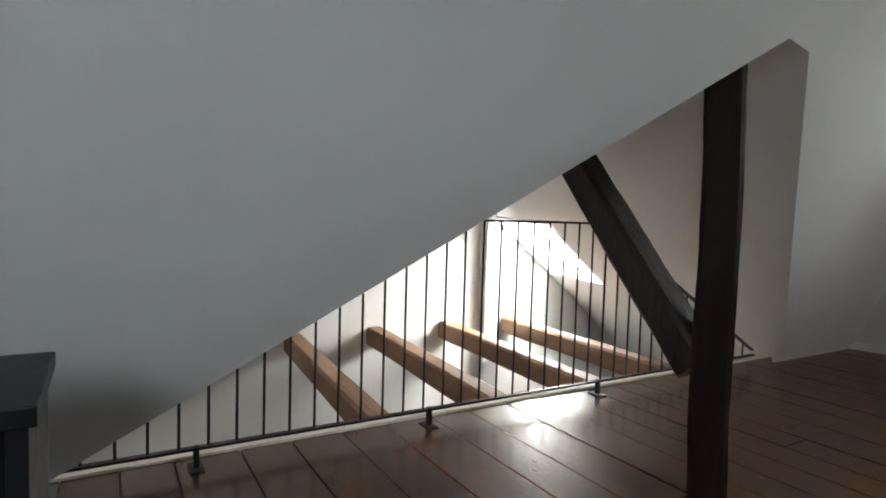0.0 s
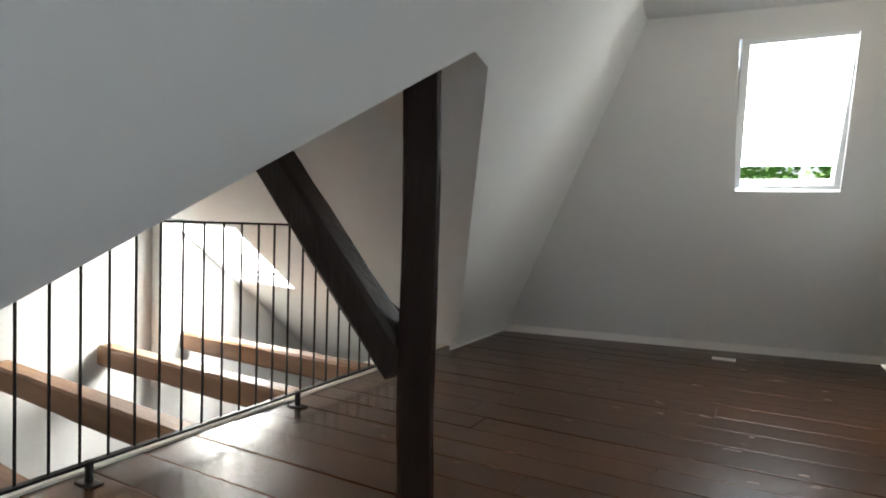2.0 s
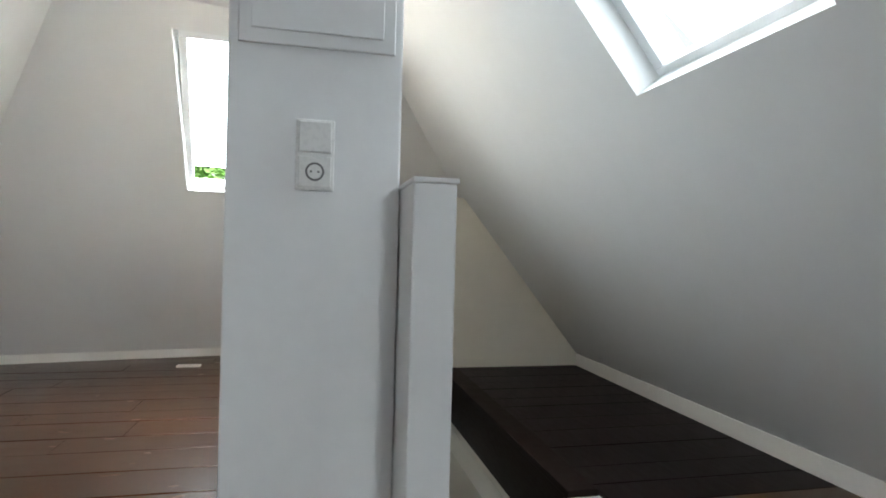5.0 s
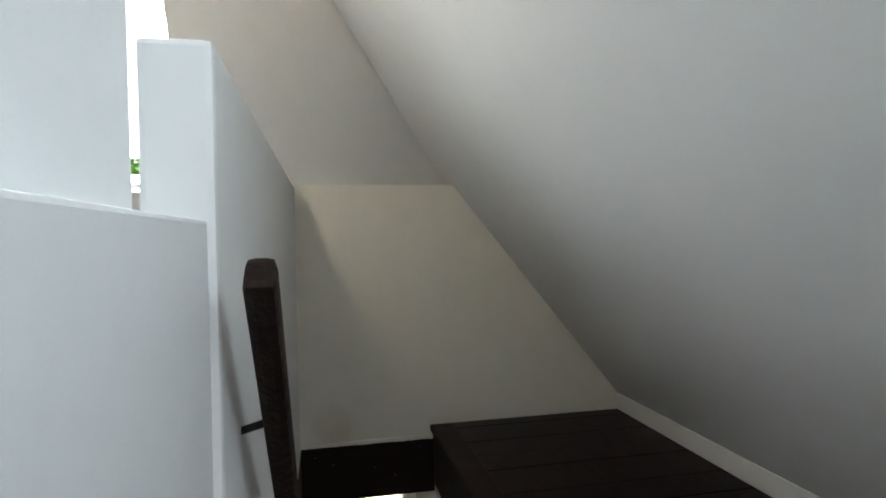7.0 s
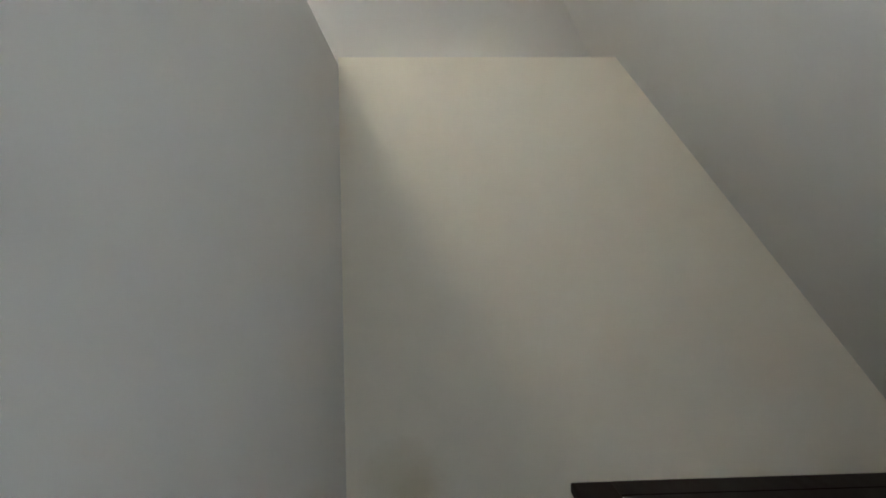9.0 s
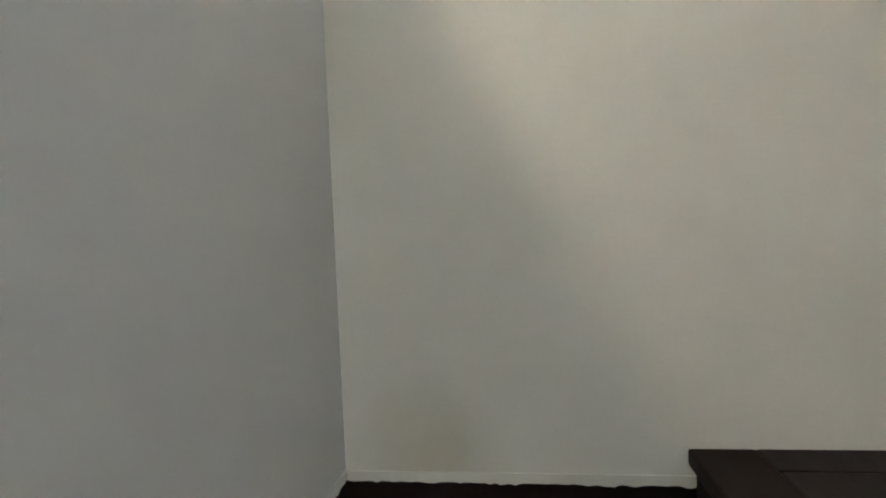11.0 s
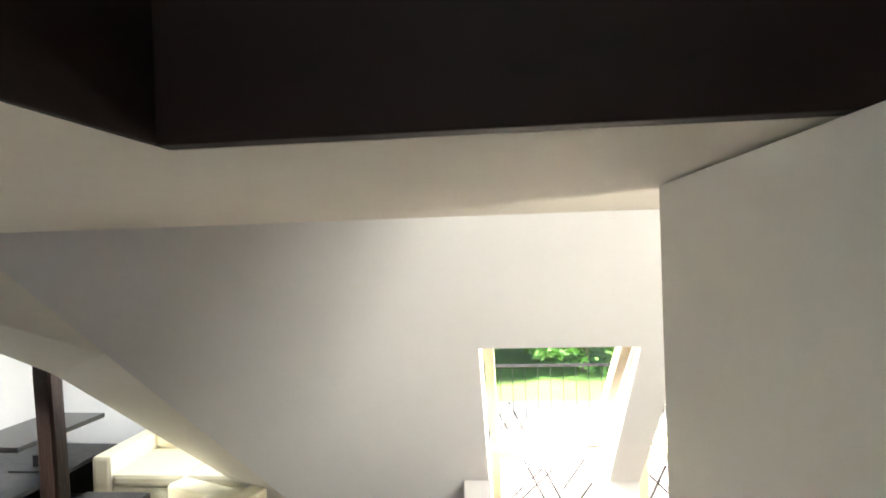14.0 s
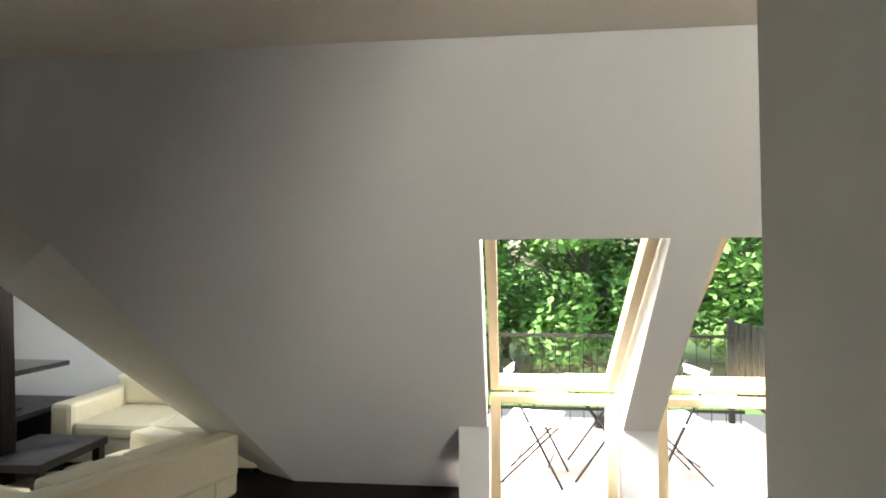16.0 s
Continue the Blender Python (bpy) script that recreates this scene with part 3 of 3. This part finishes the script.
def sofa(at, turn, w, tall, label, arms=(True, True)):
    ob = thing("sofa", label, "sofa", "cream leather sofas")
    part("base", box(-w / 2, w / 2, -0.42, 0.42, 0.06, 0.30, 0.03), LEATHER, ob)
    n = 2
    for i in range(n):
        x0 = -w / 2 + 0.16 + i * (w - 0.32) / n
        part("seat_cushion", box(x0 + 0.004, x0 + (w - 0.32) / n - 0.004, -0.44, 0.26, 0.30, 0.44, 0.045), LEATHER, ob)
        part("back_cushion", box(x0 + 0.004, x0 + (w - 0.32) / n - 0.004, 0.16, 0.36, 0.44, 0.74, 0.05), LEATHER, ob)
    part("backrest", box(-w / 2, w / 2, 0.30, 0.46, 0.28, 0.72, 0.04), LEATHER, ob)
    for s, on in zip((-1, 1), arms):
        if on:
            xa = s * (w / 2 - 0.08)
            part("armrest", box(xa - 0.09, xa + 0.09, -0.44, 0.44, 0.08, 0.62, 0.04), LEATHER, ob)
    for sx in (-1, 1):
        for sy in (-1, 1):
            part("leg", rod((sx * (w / 2 - .08), sy * .34, 0), (sx * (w / 2 - .08), sy * .34, 0.08), 0.022), BLACK, ob)
    ob.matrix_world = pose(*at, 0, 0, turn) @ Matrix.Diagonal((1, 1, tall, 1))
    return ob


sofa((-1.22, 10.55, -2.70), 0, 1.62, 0.80, "cream leather two-seat sofa against the sloping wall")
sofa((-0.98, 9.26, -2.70), -112, 1.25, 0.62, "cream leather sofa with wrinkled armrest, seen from behind")
tbl = thing("coffee_table", "low dark coffee table before the sofas", "table")
part("tabletop", box(-1.70, -1.20, 9.05, 9.62, -2.33, -2.28, 0.006), BLACK, tbl)
for x in (-1.66, -1.24):
    for y in (9.09, 9.58):
        part("leg", box(x - .025, x + .025, y - .025, y + .025, -2.70, -2.33), BLACK, tbl)
lp = part("timber_post", hewn((-1.60, 9.22, -2.70), (-1.66, 9.22, -0.45), 0.13, 0.13, 9), POST)
tagged(lp, "dark brown timber post in the living room", "post")
tvb = thing("tv_bench", "low dark bench under the television", "bench")
part("top", box(-3.10, -2.15, 9.3, 10.6, -2.30, -2.26, 0.004), BLACK, tvb)
for yy in (9.32, 9.94, 10.55):
    part("side_panel", box(-3.08, -2.18, yy, yy + 0.03, -2.70, -2.30), BLACK, tvb)
part("shelf", box(-3.08, -2.2, 9.352, 9.938, -2.52, -2.50), BLACK, tvb)
tv = thing("television", "flat black television on the bench", "television")
part("screen", bar((-2.45, 9.55, -1.95), (-2.42, 10.45, -1.95), 0.55, 0.04, 0.006, radians(0)), SCREEN, tv)
part("foot", box(-2.6, -2.3, 9.9, 10.15, -2.262, -2.245, 0.004), BLACK, tv)
part("neck", box(-2.46, -2.41, 9.99, 10.05, -2.245, -2.15), BLACK, tv)

# ---- balcony ----
structure("balcony_floor", box(1.134, 3.8, 9.67, 12.15, -2.86, -2.74), DECK, "pale reddish balcony floor")
brail = thing("balcony_railing", "black balcony railing with thin bars", "railing")
for z in (-2.62, -1.88):
    part("rail", box(1.2, 3.75, 12.02, 12.05, z - .015, z + .015), IRON, brail)
for i in range(19):
    part("baluster", rod((1.23 + i * 0.138, 12.035, -2.74), (1.23 + i * 0.138, 12.035, -1.88), 0.0045, 6), IRON, brail)
slats = thing("balcony_screen", "dark slatted screen at the balcony's side", "screen")
for i in range(12):
    yy = 10.3 + i * 0.14
    part("slat", box(3.62, 3.645, yy, yy + 0.085, -2.45, -1.72), IRON, slats)
for z in (-2.42, -1.80):
    part("rail", box(3.646, 3.67, 10.25, 12.0, z - .02, z + .02), IRON, slats)
part("post", box(3.62, 3.67, 12.055, 12.10, -2.74, -1.70), IRON, slats)
part("post", box(3.62, 3.67, 10.20, 10.245, -2.74, -1.70), IRON, slats)


def bistro_chair(at, turn):
    ob = thing("folding_chair", "folding balcony chair with white slats and black legs", "chair", "folding balcony chairs")
    for i in range(5):
        part("seat_slat", box(-0.20, 0.20, -0.20 + i * 0.082, -0.20 + i * 0.082 + 0.074, 0.43, 0.448, 0.003), SLAT, ob)
    for x in (-0.19, 0.19):
        part("leg", bar((x, -0.22, 0.0), (x * 0.98, 0.22, 0.84), 0.022, 0.012), IRON, ob)
        part("leg", bar((x * .9, 0.22, 0.0), (x * .9, -0.20, 0.43), 0.022, 0.012), IRON, ob)
    for z in (0.66, 0.78):
        part("back_slat", bar((-0.19, 0.205 + (z - .8) * .5, z), (0.19, 0.205 + (z - .8) * .5, z), 0.016, 0.06, 0.003), SLAT, ob)
    for y in (-0.2, 0.2):
        part("crossbar", rod((-0.18, y * .6, 0.14), (0.18, y * .6, 0.14), 0.006), IRON, ob)
    ob.matrix_world = pose(*at, 0, 0, turn)
    return ob


c1 = bistro_chair((1.62, 10.42, -2.74), 78)
c2 = copy_thing(c1, pose(2.62, 10.48, -2.74, 0, 0, -80))
bt = thing("folding_table", "folding balcony table with a white slatted top", "table")
for i in range(6):
    part("top_slat", box(1.88 + i * 0.09, 1.88 + i * 0.09 + 0.082, 10.30, 10.86, -2.07, -2.05, 0.003), SLAT, bt)
for yy in (10.34, 10.82):
    part("leg", bar((1.90, yy, -2.74), (2.38, yy, -2.07), 0.022, 0.012), IRON, bt)
    part("leg", bar((2.38, yy, -2.74), (1.90, yy, -2.07), 0.022, 0.012), IRON, bt)
part("stretcher", rod((2.14, 10.34, -2.40), (2.14, 10.82, -2.40), 0.007), IRON, bt)
pot = tagged(part("flower_pot", add_rod(bmesh.new(), (2.32, 11.8, -2.74), (2.32, 11.8, -2.62), 0.06, 14), IRON), "small dark pot on the balcony floor", "pot")

# ---- outside ----
gz = -6.2
structure("ground", box(-300, 300, 12.4, 600, gz - 0.3, gz), GRASS, "green lawn below the house")
structure("road", box(-80, 80, 21.5, 26.5, gz + 0.004, gz + 0.02), ROAD, "grey asphalt lane beyond the lawn")


def tree(x, y, h, r, seed):
    ob = thing("tree", "broad leafy green tree beyond the lane", "tree", "trees beyond the lane", (x, y, gz))
    rnd = random.Random(seed)
    bm = bmesh.new()
    bmesh.ops.create_cone(bm, cap_ends=True, segments=10, radius1=0.22, radius2=0.08, depth=h * 0.7, matrix=Matrix.Translation((0, 0, h * 0.35)))
    for k in range(9):
        a, z = rnd.uniform(0, 6.28), h * rnd.uniform(0.2, 0.55)
        p = Vector((math.cos(a) * r * .7, math.sin(a) * r * .7, z + h * .22))
        add_bar(bm, (0, 0, z), p, 0.1)
    part("trunk", bm, BARK, ob)
    lumps = []
    for k in range(44):
        u, a = rnd.uniform(-1, 1), rnd.uniform(0, 6.283)
        q = math.sqrt(1 - u * u) * rnd.uniform(.5, 1)
        lumps.append((q * math.cos(a) * r * .8, q * math.sin(a) * r * .8, h * .54 + u * h * .45, rnd.uniform(.22, .36) * r))
    vs, fs = [], []
    for k in range(15000):
        cx, cy, cz, cr = lumps[k % len(lumps)]
        u, a = rnd.uniform(-1, 1), rnd.uniform(0, 6.283)
        q = math.sqrt(1 - u * u)
        rr = cr * rnd.uniform(.7, 1.08)
        c = Vector((cx + rr * q * math.cos(a), cy + rr * q * math.sin(a), cz + rr * u))
        e1 = Vector((rnd.uniform(-1, 1), rnd.uniform(-1, 1), rnd.uniform(-.6, .6))).normalized() * rnd.uniform(.13, .26)
        e2 = e1.cross(Vector((rnd.uniform(-1, 1), rnd.uniform(-1, 1), 1))).normalized() * e1.length * .7
        i = len(vs)
        vs += [c - e1, c - e2 * .8, c + e1, c + e2 * .8]
        fs.append((i, i + 1, i + 2, i + 3))
    me = bpy.data.meshes.new("crown")
    me.from_pydata([tuple(v) for v in vs], [], fs)
    me.materials.append(LEAF)
    crown = new("crown", me)
    crown.parent = ob
    return ob


for i, (x, y, h, r) in enumerate(((-9, 33, 11.5, 4.6), (-2, 31, 12.5, 4.8), (5, 31.5, 12, 4.9), (12, 32, 13, 4.9), (19, 33, 12, 4.8), (1.5, 38, 15, 5.5), (9, 39, 16, 5.5), (-6, 40, 15, 5.5), (16, 40, 15, 5.5))):
    tree(x, y, h, r, 40 + i)

# ---- floorboards ----
floor_ob = bpy.data.objects["floor"]
rnd = random.Random(11)
y = BACK + 0.004
cache = {}
while y < 7.2:
    w = rnd.choice((0.21, 0.24, 0.26, 0.28))
    y1 = min(y + w, 7.25)
    spans = [(-2.62, 3.24)]
    if y1 > HY0:
        spans = [(-2.62, 0.93), (HX1 + 0.102, 3.24)]
    for x0, x1 in spans:
        cuts = [x0]
        if x1 - x0 > 3:
            cuts.append(rnd.uniform(x0 + 0.8, x1 - 1.0))
        cuts.append(x1)
        for c0, c1 in zip(cuts, cuts[1:]):
            dz = rnd.uniform(-0.0015, 0.0015)
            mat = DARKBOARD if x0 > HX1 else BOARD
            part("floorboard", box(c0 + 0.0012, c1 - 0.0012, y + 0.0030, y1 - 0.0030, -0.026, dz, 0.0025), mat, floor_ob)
    y = y1
